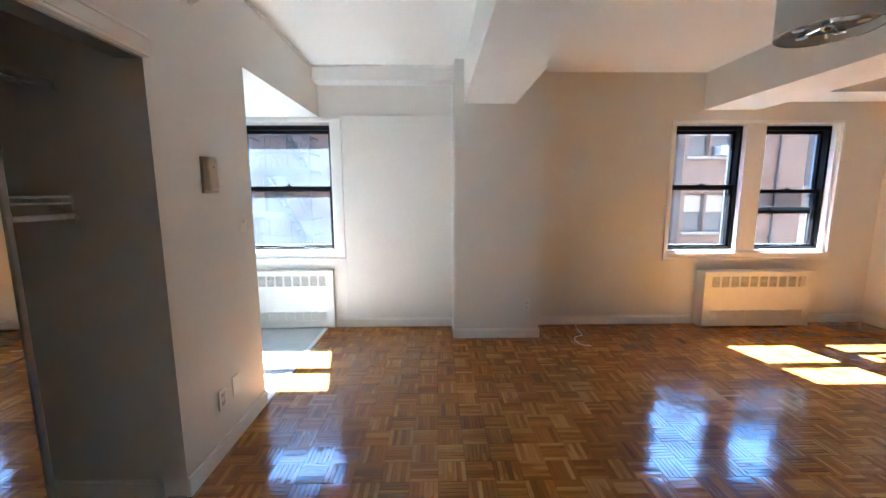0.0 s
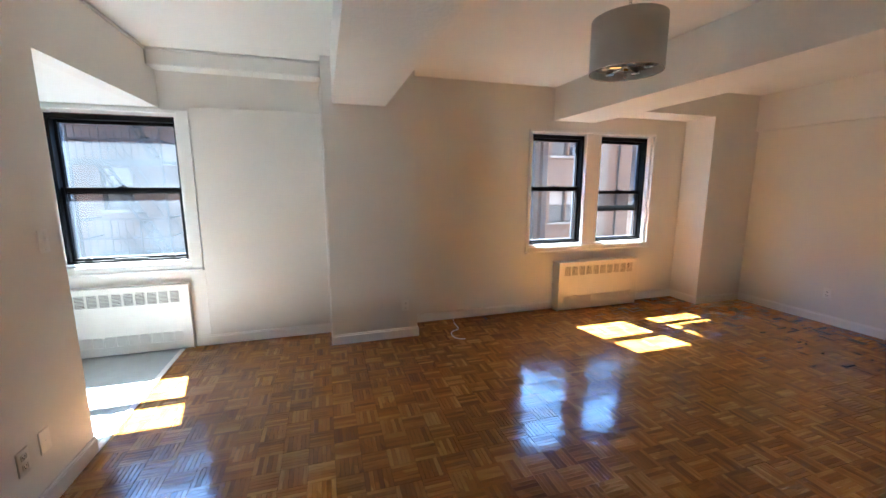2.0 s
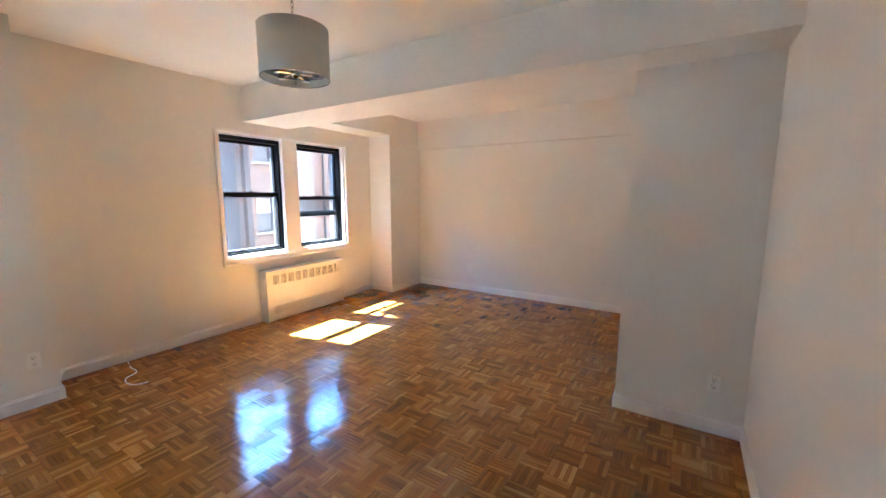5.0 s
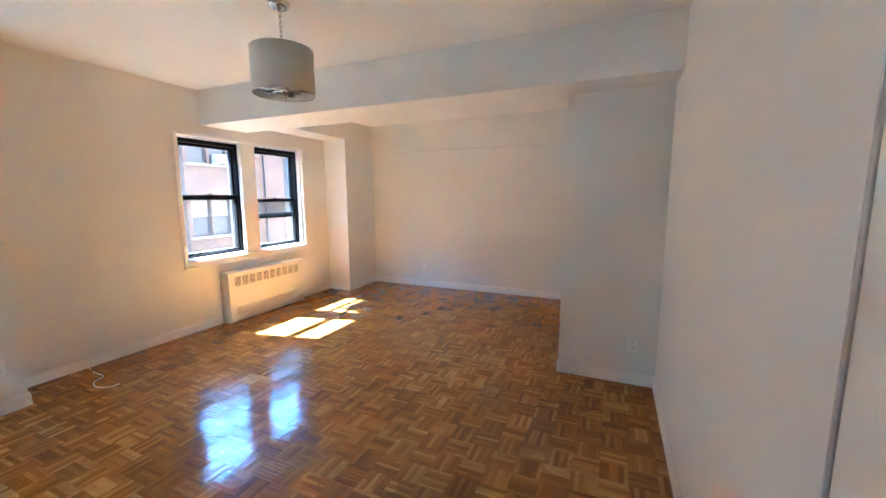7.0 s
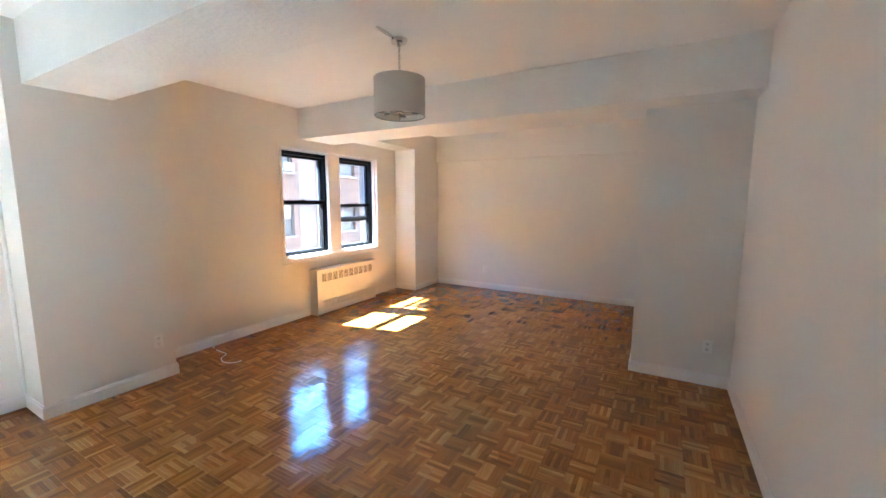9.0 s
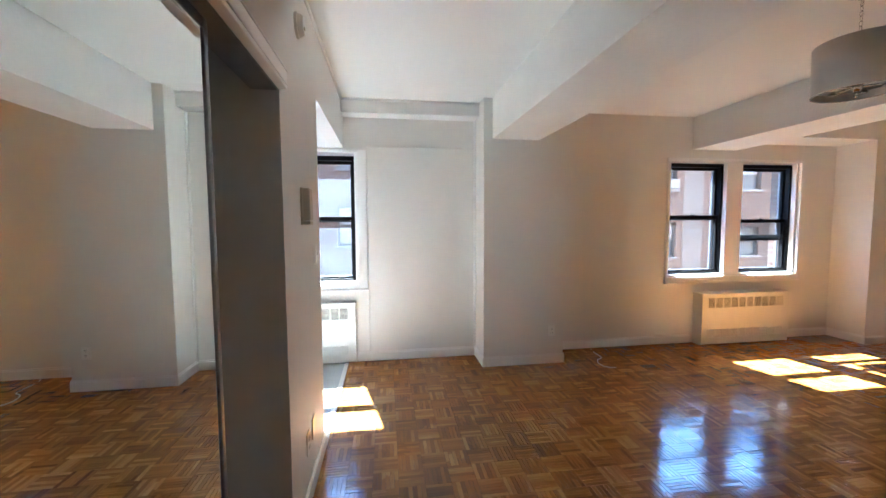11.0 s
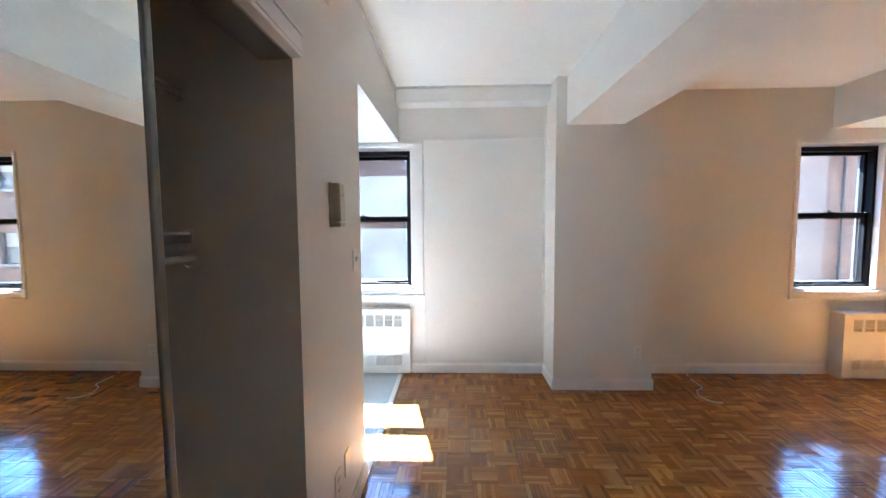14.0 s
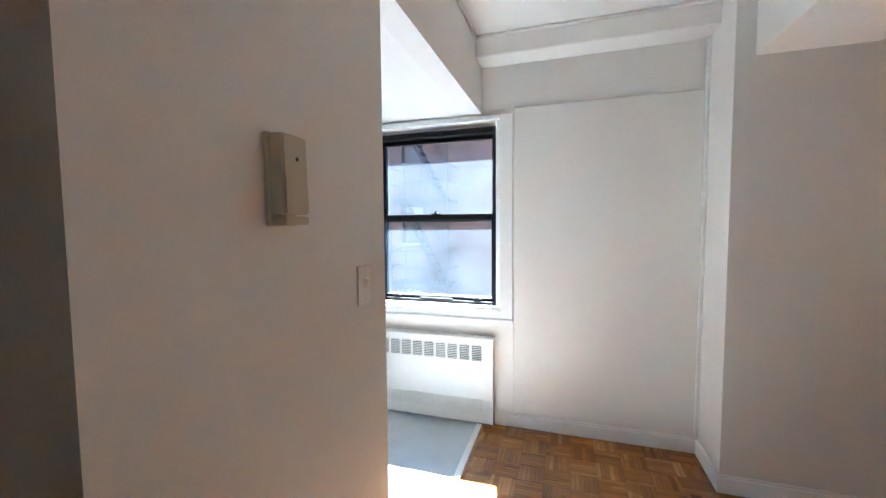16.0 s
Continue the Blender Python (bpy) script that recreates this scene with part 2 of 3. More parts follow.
def pierced(x0, x1, y0, y1, z0, z1, holes):
    """A wall slab along x with rectangular holes (x0, x1, z0, z1)."""
    bm = bmesh.new()
    xs = sorted({x0, x1, *[h[0] for h in holes], *[h[1] for h in holes]})
    for a, b in zip(xs, xs[1:]):
        cut = sorted((h[2], h[3]) for h in holes if h[0] < (a + b) / 2 < h[1])
        z = z0
        for c, d in cut:
            if c > z:
                box(bm, a, b, y0, y1, z, c)
            z = d
        if z < z1:
            box(bm, a, b, y0, y1, z, z1)
    return bm


# ---- setting ----
HOLE1 = (-2.01, -0.94, 0.83, 2.275)
HOLE2 = (2.775, 4.635, 0.80, 2.262)
# Unseen height up to 13 m is added to keep sky light off the facades.
solid("wall_outer", pierced(-22.0, 24.0, YN + 0.20, YN + 0.37, -11.0, 13.0, [HOLE1, HOLE2]), BRICK, "red brick outer wall of the house, its unseen height added as shade", "wall", "structure")
solid("wall_north", pierced(-3.3, XE + 0.2, YN, YN + 0.20, -0.1, ZC + 0.2, [HOLE1, HOLE2]), WALL, "white painted plaster window wall", "wall", "structure")
bm = bmesh.new()
rbox(bm, HOLE1[1] + 0.10, COL[0], YN - 0.018, YN, 0.0, 2.345, 0.007)
solid("wall_ledge", bm, WALL, "white plaster wall lining with a shallow ledge", "wall", "structure")
solid("wall_west", boxes((XW - 0.12, XW, CLOSET[1], 2.69, 0, ZC), (XW - 0.12, XW, YS, CLOSET[0], 0, ZC), (XW - 0.12, XW, CLOSET[0], CLOSET[1], CLOSET[2], ZC),
                       (XW - 0.12, XW, 2.69, YN, ZK, ZC)), WALL, "off-white painted hall wall with closet opening", "wall", "structure")
solid("wall_south", boxes((0.868, XE + 0.2, YS - 0.1, YS, 0, ZC), (-3.3, -0.47, YS - 0.1, YS, 0, ZC), (-0.47, 0.868, YS - 0.28, YS - 0.18, 0, ZC)), WALL, "off-white painted wall", "wall", "structure")
solid("wall_east", boxes((XE, XE + 0.2, YS, YN, 0, ZC), (XE - 0.055, XE, PIER[1], COL2[1], 2.325, ZC)), WALL, "off-white alcove wall with a shallow upper band", "wall", "structure")
solid("wall_pier", boxes((PIER[0], XE, YS, PIER[1], 0, ZC)), WALL, "off-white projecting wall block", "wall", "structure")
solid("wall_kitchen", boxes((-3.3, -3.18, 1.92, YN, 0, ZC), (-3.18, XW - 0.12, 1.86, 1.92, 0, ZC)), WALL, "white kitchen corner walls", "wall", "structure")
for row in ((-1.85, -1.75, CLOSET[0] - 0.4, 1.86, 0, ZC), (-1.75, XW - 0.12, CLOSET[1], 1.86, 0, ZC), (-1.75, XW - 0.12, 0.0, 0.07, 0, ZC)):
    solid("wall_closet", boxes(row), WALL, "plain painted closet wall in shade", "wall", "structure")
solid("column_between_bays", boxes((COL[0], COL[1], COL[2], YN, 0, ZC)), WALL, "square white plastered column", "column", "structure")
solid("column_alcove", boxes((COL2[0], XE, COL2[1], YN, 0, 2.485)), WALL, "white plastered corner column", "column", "structure")
solid("ceiling", boxes((-3.3, XE + 0.2, YS - 0.3, YN + 0.26, ZC, ZC + 0.2)), CEIL, "white painted plaster ceiling", "ceiling", "structure")
solid("ceiling_kitchen", boxes((-3.18, XW - 0.12, 1.92, YN, ZK, ZK + 0.1)), CEIL, "white dropped ceiling", "ceiling", "structure")
solid("ceiling_closet", boxes((-1.75, XW - 0.12, 0.07, CLOSET[1], 2.40, 2.45)), CEIL, "closet ceiling in shade", "ceiling", "structure")
solid("beam_bay", boxes((BEAM[0], BEAM[1], YS, COL[2], BEAM[2], ZC)), STUCCO, "white stuccoed ceiling beam", "beam", "structure")
solid("beam_alcove", boxes((BEAM2[0], BEAM2[1], YS, YN, BEAM2[2], ZC)), STUCCO, "white stuccoed ceiling beam", "beam", "structure")
solid("soffit_alcove", boxes((BEAM2[1], XE, COL2[1], YN, 2.485, ZC)), WALL, "white plastered soffit over the windows", "soffit", "structure")
bm = bmesh.new()
rbox(bm, XW, COL[0], 4.125, YN, 2.645, ZC - 0.004, 0.012)
solid("soffit_crown", bm, TRIM, "white boxed-in pipe along the ceiling", "soffit", "structure")
solid("floor_slab", boxes((-3.3, XE + 0.2, YS - 0.3, YN + 0.26, -0.3, -0.012)), DARK_FILL, "dark subfloor under the parquet", "floor", "structure")
solid("floor_kitchen", boxes((-3.18, XW - 0.03, 1.92, YN, -0.012, 0.0)), TILE, "smooth grey vinyl kitchen floor", "floor", "structure")
solid("floor_closet", boxes((-1.75, XW - 0.10, 0.0, CLOSET[1], -0.012, 0.002)), TILE, "grey closet floor", "floor", "structure")
bm = bmesh.new()
rbox(bm, XW - 0.03, XW + 0.012, 2.69, YN - 0.06, -0.01, 0.006, 0.004)
solid("threshold_strip", bm, TRIM, "white threshold strip between vinyl and parquet", "threshold", "structure")


def skirting(p, q, side):
    """A baseboard from p to q on a wall whose free side is given as a unit vector."""
    x0, x1 = sorted((p[0], q[0]))
    y0, y1 = sorted((p[1], q[1]))
    bm = bmesh.new()
    for t, z0, z1 in ((0.014, 0.0, 0.088), (0.009, 0.088, 0.105)):
        a = [x0, x1, y0, y1]
        if side[0]:
            a[0], a[1] = (x0, x0 + t) if side[0] > 0 else (x0 - t, x0)
        else:
            a[2], a[3] = (y0, y0 + t) if side[1] > 0 else (y0 - t, y0)
        rbox(bm, *a, z0, z1, 0.003)
    solid("baseboard", bm, TRIM, "white painted wooden baseboard", "baseboard", "structure")


skirting((XW, CLOSET[1] + 0.0), (XW, 2.69), (1, 0))
skirting((XW, YS), (XW, CLOSET[0]), (1, 0))
skirting((-0.975, YN - 0.018), (COL[0], YN - 0.018), (0, -1))
skirting((COL[0], COL[2] - 0.014), (COL[0], YN - 0.032), (-1, 0))
skirting((COL[0], COL[2]), (COL[1], COL[2]), (0, -1))
skirting((COL[1], COL[2] - 0.014), (COL[1], YN - 0.014), (1, 0))
skirting((COL[1], YN), (3.13, YN), (0, -1))
skirting((4.41, YN), (COL2[0], YN), (0, -1))
skirting((COL2[0], COL2[1] - 0.014), (COL2[0], YN - 0.014), (-1, 0))
skirting((COL2[0], COL2[1]), (XE, COL2[1]), (0, -1))
skirting((XE, PIER[1]), (XE, COL2[1] - 0.014), (-1, 0))
skirting((PIER[0], YS), (PIER[0], PIER[1]), (-1, 0))
skirting((PIER[0] - 0.014, PIER[1]), (XE - 0.014, PIER[1]), (0, 1))
skirting((0.868, YS), (PIER[0] - 0.014, YS), (0, 1))
skirting((-1.75, CLOSET[1]), (-1.20, CLOSET[1]), (0, -1))


def picture_rail(p, q, side):
    bm = bmesh.new()
    tube(bm, p, q, 0.011, 8)
    solid("trim", bm, DARKALU if side else TRIM, "thin cable moulding along the ceiling line", "trim", "structure", smooth=True)


picture_rail((XW + 0.008, YS, ZC - 0.012), (XW + 0.008, 4.12, ZC - 0.012), False)
picture_rail((XW, 4.118, ZC - 0.010), (COL[0], 4.118, ZC - 0.010), False)
bm = bmesh.new()
rbox(bm, COL[0] - 0.022, COL[0], YN - 0.045, YN - 0.018, 0.105, 2.645, 0.006)
solid("trim_pipe", bm, TRIM, "thin white corner strip beside the column", "trim", "structure")


# ---- windows ----
def ring(bm, x0, x1, z0, z1, y0, y1, side, top, bottom):
    rbox(bm, x0, x0 + side, y0, y1, z0, z1, 0.003, 1)
    rbox(bm, x1 - side, x1, y0, y1, z0, z1, 0.003, 1)
    rbox(bm, x0 + side, x1 - side, y0 + 0.0005, y1 - 0.0005, z1 - top, z1, 0.003, 1)
    rbox(bm, x0 + side, x1 - side, y0 + 0.0005, y1 - 0.0005, z0, z0 + bottom, 0.003, 1)


def sash_window(name, x0, x1, z0, z1, rail, outer_rail, glass, label, low=0.055):
    w = thing(name, label, "window", kind="structure")
    bm = bmesh.new()
    ring(bm, x0, x1, z0, z1, YG - 0.02, YG + 0.09, 0.028, 0.045, 0.022)
    part("window_frame", bm, BLACK, w, "black aluminium frame")
    bm = bmesh.new()
    ring(bm, x0 + 0.028, x1 - 0.028, z0 + 0.022, z1 - 0.045, YG + 0.092, YG + 0.12, 0.022, 0.01, 0.02)
    part("outer_track", bm, TRACK, w, "bare aluminium outer track")
    for nm, a, b, y in (("upper_sash", outer_rail, z1 - 0.03, YG + 0.052), ("lower_sash", z0 + 0.012, rail + 0.022, YG + 0.012)):
        bm = bmesh.new()
        ring(bm, x0 + 0.014, x1 - 0.014, a, b, y, y + 0.032, 0.036, 0.046, low if nm == "upper_sash" else 0.034)
        s = part(nm, bm, BLACK, w)
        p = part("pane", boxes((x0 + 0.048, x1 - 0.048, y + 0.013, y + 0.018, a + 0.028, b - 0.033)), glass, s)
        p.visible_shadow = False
    bm = bmesh.new()
    xm = (x0 + x1) / 2
    rbox(bm, xm - 0.035, xm + 0.035, YG + 0.004, YG + 0.046, rail + 0.022, rail + 0.032, 0.003)
    tube(bm, (xm, YG + 0.025, rail + 0.03), (xm, YG + 0.025, rail + 0.045), 0.014, 12)
    part("sash_latch", bm, BLACK, w)
    bm = bmesh.new()
    rbox(bm, xm - 0.14, xm + 0.14, YG - 0.012, YG + 0.012, z0 + 0.022, z0 + 0.034, 0.003)
    part("lift_handle", bm, BLACK, w)
    for x in (x0 + 0.16, x1 - 0.16):
        bm = bmesh.new()
        rbox(bm, x - 0.03, x + 0.03, YG - 0.016, YG + 0.010, z0 + 0.034, z0 + 0.044, 0.003)
        tube(bm, (x - 0.02, YG - 0.010, z0 + 0.044), (x + 0.022, YG - 0.012, z0 + 0.050), 0.005, 8)
        part("sash_lock", bm, BLACK, w)
    return w


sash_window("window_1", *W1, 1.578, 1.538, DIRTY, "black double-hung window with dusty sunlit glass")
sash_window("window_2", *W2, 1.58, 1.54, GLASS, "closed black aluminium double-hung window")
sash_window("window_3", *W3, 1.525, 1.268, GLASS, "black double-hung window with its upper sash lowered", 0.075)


def casing(name, hole, mullions, label, wide=0.030):
    """White reveals, face trim and stool round a window opening."""
    x0, x1, z0, z1 = hole
    c = thing(name, label, "window trim", kind="structure")
    bm = bmesh.new()
    wdt = 0.030
    yf = YN - 0.020
    for a in ((x0 - wdt, x0, yf, YN + 0.005, z0 - 0.045, z1 + wdt), (x1, x1 + wide, yf, YN + 0.005, z0 - 0.045, z1 + wdt)):
        rbox(bm, *a, 0.004)
    rbox(bm, x0, x1, yf, YN + 0.005, z1, z1 + wdt, 0.004)
    part("face_trim", bm, TRIM, c)
    bm = bmesh.new()
    rbox(bm, x0, x1, YN + 0.005, YN + 0.20, z0 + 0.035, z0 + 0.06, 0.003)
    part("sub_sill", bm, TRIM, c)
    bm = bmesh.new()
    rbox(bm, x0 - wdt - 0.006, x1 + wide + 0.006, YN - 0.036, YN + 0.005, z0 - 0.045, z0 - 0.02, 0.006)
    rbox(bm, x0, x1, YN - 0.022, YN + 0.07, z0 - 0.02, z0 + 0.036, 0.004)
    part("window_sill", bm, TRIM, c)
    for a, b in mullions:
        bm = bmesh.new()
        rbox(bm, a, b, YN + 0.012, YN + 0.20, z0 + 0.036, z1, 0.006)
        part("mullion", bm, TRIM, c)


casing("trim_window_1", HOLE1, [(HOLE1[0], W1[0]), (W1[1], HOLE1[1])], "white painted casing and sill of the single window", 0.092)
casing("trim_window_2", HOLE2, [(HOLE2[0], W2[0]), (W2[1], W3[0]), (W3[1], HOLE2[1])], "white painted casing, mullion and sill of the paired windows")


# ---- radiator covers ----
def radiator(x0, x1, yf, ztop, vents, label):
    r = thing("radiator_cover", label, "radiator", "radiator covers under the windows")
    # front plate with real vent openings
    n = vents
    m = 0.075
    pitch = (x1 - x0 - 2 * m) / n
    wv = pitch * 0.80
    holes = []
    for i in range(n):
        a = x0 + m + i * pitch + (pitch - wv) / 2
        holes.append((a, a + wv, ztop - 0.178, ztop - 0.058))
        holes.append((a, a + wv, 0.095, 0.195))
    part("front_panel", pierced(x0, x1, yf, yf + 0.004, 0.012, ztop - 0.018, holes), RADIATOR, r)
    bm = bmesh.new()
    rbox(bm, x0 - 0.008, x1 + 0.008, yf - 0.010, YN - 0.0, ztop - 0.018, ztop, 0.006)
    part("top_panel", bm, RADIATOR, r)
    part("side_panel", boxes((x0, x0 + 0.004, yf + 0.004, YN, 0.0, ztop - 0.018)), RADIATOR, r)
    part("side_panel", boxes((x1 - 0.004, x1, yf + 0.004, YN, 0.0, ztop - 0.018)), RADIATOR, r)
    # The shade inside the cover is put into this sheet's colour.
    part("back_plate", boxes((x0 + 0.004, x1 - 0.004, YN - 0.006, YN - 0.001, 0.0, ztop - 0.018)), DARK_FILL, r, "near-black sheet standing in for the shade inside the cover")
    part("damper_plate", boxes((x0 + 0.05, x1 - 0.05, yf + 0.012, yf + 0.014, 0.08, 0.21)), RADIATOR, r, "painted plate behind the lower vents")
    slat = bmesh.new()
    vs = box(slat, 0, wv, -0.001, 0.001, -0.0045, 0.0045)
    bmesh.ops.rotate(slat, verts=vs, cent=(0, 0, 0), matrix=Matrix.Rotation(radians(38), 3, 'X'))
    slat_mesh = finish(slat, RADIATOR)
    low = bmesh.new()
    vs = box(low, 0, wv, -0.001, 0.001, -0.0054, 0.0054)
    bmesh.ops.rotate(low, verts=vs, cent=(0, 0, 0), matrix=Matrix.Rotation(radians(38), 3, 'X'))
    low_mesh = finish(low, RADIATOR)
    for a, b, c, d in holes:
        up = c > 0.3
        k = 9
        for j in range(k):
            s = new("louvre", slat_mesh if up else low_mesh)
            s.parent = r
            s.location = (a, yf + 0.005, c + (d - c) * (j + 0.5) / k)
    bm = bmesh.new()
    tube(bm, (x0 + 0.10, YN - 0.02, 0.0), (x0 + 0.10, YN - 0.02, 0.3), 0.012, 10)
    part("riser_pipe", bm, RADIATOR, r)
    return r


radiator(3.165, 4.395, 4.185, 0.642, 10, "cream enamelled metal radiator cover with louvred vents under paired windows")
radiator(-1.99, -0.985, 4.262, 0.668, 9, "white enamelled metal radiator cover beside the kitchen floor")


# ---- closet ----
def mirror_door(y0, y1, x, label):
    d = thing("mirror_door", label, "sliding door", "sliding mirror doors of the closet")
    z0, z1 = 0.02, CLOSET[2] - 0.012
    part("mirror", boxes((x - 0.012, x, y0 + 0.012, y1 - 0.012, z0 + 0.03, z1 - 0.025)), MIRROR, d, "silvered mirror glass")
    for a, b in ((y0, y0 + 0.022), (y1 - 0.022, y1)):
        bm = bmesh.new()
        rbox(bm, x - 0.026, x + 0.006, a, b, z0, z1, 0.004)
        part("stile", bm, STILE, d, "dull dark aluminium edge")
    bm = bmesh.new()
    rbox(bm, x - 0.024, x + 0.004, y0 + 0.022, y1 - 0.022, z1 - 0.03, z1, 0.003)
    part("top_rail", bm, DARKALU, d)
    bm = bmesh.new()
    rbox(bm, x - 0.024, x + 0.004, y0 + 0.022, y1 - 0.022, z0, z0 + 0.035, 0.003)
    part("bottom_rail", bm, ALU, d)
    part("backing", boxes((x - 0.018, x - 0.0125, y0 + 0.022, y1 - 0.022, z0 + 0.035, z1 - 0.03)), PLASTIC, d)


mirror_door(0.50, 1.235, -1.128, "slid-back mirrored closet door with aluminium edges")
mirror_door(0.48, 1.215, -1.166, "rear mirrored closet door behind the front one")
tr = thing("door_track", "aluminium top track above the open closet", "door track")
bm = bmesh.new()
rbox(bm, XW - 0.006, XW + 0.032, CLOSET[0], CLOSET[1] + 0.005, CLOSET[2] - 0.005, CLOSET[2] + 0.085, 0.004)
rbox(bm, XW, XW + 0.037, CLOSET[0], CLOSET[1] + 0.007, CLOSET[2] + 0.066, CLOSET[2] + 0.072, 0.002)
rbox(bm, XW, XW + 0.037, CLOSET[0], CLOSET[1] + 0.007, CLOSET[2] + 0.008, CLOSET[2] + 0.014, 0.002)
part("fascia", bm, TRIM, tr, "white metal fascia")
part("channel", boxes((XW - 0.115, XW - 0.007, CLOSET[0], CLOSET[1], CLOSET[2] - 0.01, CLOSET[2] - 0.001)), ALU, tr)
bm = bmesh.new()
rbox(bm, XW - 0.10, XW - 0.012, CLOSET[0], CLOSET[1], 0.002, 0.012, 0.003)
part("floor_track", bm, ALU, tr)


def wire_shelf(z, rod):
    s = thing("wire_shelf", "white coated wire closet shelf" + (" with hanging rod" if rod else ""), "shelf", "wire shelves in the closet")
    y0, y1 = 0.075, CLOSET[1] - 0.004
    xf, xb = -1.46, -1.745
    for x, zz in ((xf, z), (xf, z - 0.028), (xb + 0.005, z), ((xf + xb) / 2, z - 0.004)):
        bm = bmesh.new()
        tube(bm, (x, y0, zz), (x, y1, zz), 0.0045, 6)
        part("rail_wire", bm, WIRE, s, smooth=True)
    bm = bmesh.new()
    tube(bm, (xb, 0, z + 0.004), (xf, 0, z + 0.004), 0.0018, 4)
    tube(bm, (xf, 0, z + 0.004), (xf, 0, z - 0.028), 0.0018, 4)
    cross = finish(bm, WIRE)
    n = 60
    for i in range(n):
        c = new("cross_wire", cross)
        c.parent = s
        c.location = (0, y0 + (y1 - y0) * (i + 0.5) / n, 0)
    if rod:
        bm = bmesh.new()
        tube(bm, (xf + 0.01, y0, z - 0.085), (xf + 0.01, y1, z - 0.085), 0.012, 12)
        part("hanging_rod", bm, WIRE, s, "white hanging rod", smooth=True)
        for y in (0.6, 1.2, CLOSET[1] - 0.03):
            bm = bmesh.new()
            pts = [Vector((xf + 0.01 + 0.032 * math.sin(a), y, z - 0.095 - 0.032 * math.cos(a) + 0.008)) for a in [radians(k) for k in range(-100, 101, 25)]]
            for p, q in zip(pts, pts[1:]):
                tube(bm, p, q, 0.006, 6)
            rbox(bm, xf - 0.07, xf + 0.03, y - 0.006, y + 0.006, z - 0.06, z - 0.03, 0.003)
            part("rod_hook", bm, WIRE, s, smooth=True)
    bm = bmesh.new()
    rbox(bm, xf - 0.02, xf + 0.01, y1 - 0.006, y1 + 0.004, z - 0.04, z + 0.012, 0.003)
    part("end_bracket", bm, WIRE, s)


wire_shelf(1.50, True)
wire_shelf(1.985, False)

# ---- flush panel door in the wall behind ----
pd = thing("panel_door", "closed flush white closet door", "door")
bm = bmesh.new()
rbox(bm, -0.46, 0.846, YS - 0.036, YS - 0.001, 0.012, 2.045, 0.003)
part("leaf", bm, WALL, pd)
bm = bmesh.new()
rbox(bm, 0.847, 0.859, YS - 0.04, YS + 0.002, 0.012, 2.045, 0.002)
part("edge_strip", bm, ALU, pd, "thin aluminium edge strip")
part("header_panel", boxes((-0.46, 0.852, YS - 0.036, YS - 0.002, 2.053, ZC - 0.002)), WALL, pd)


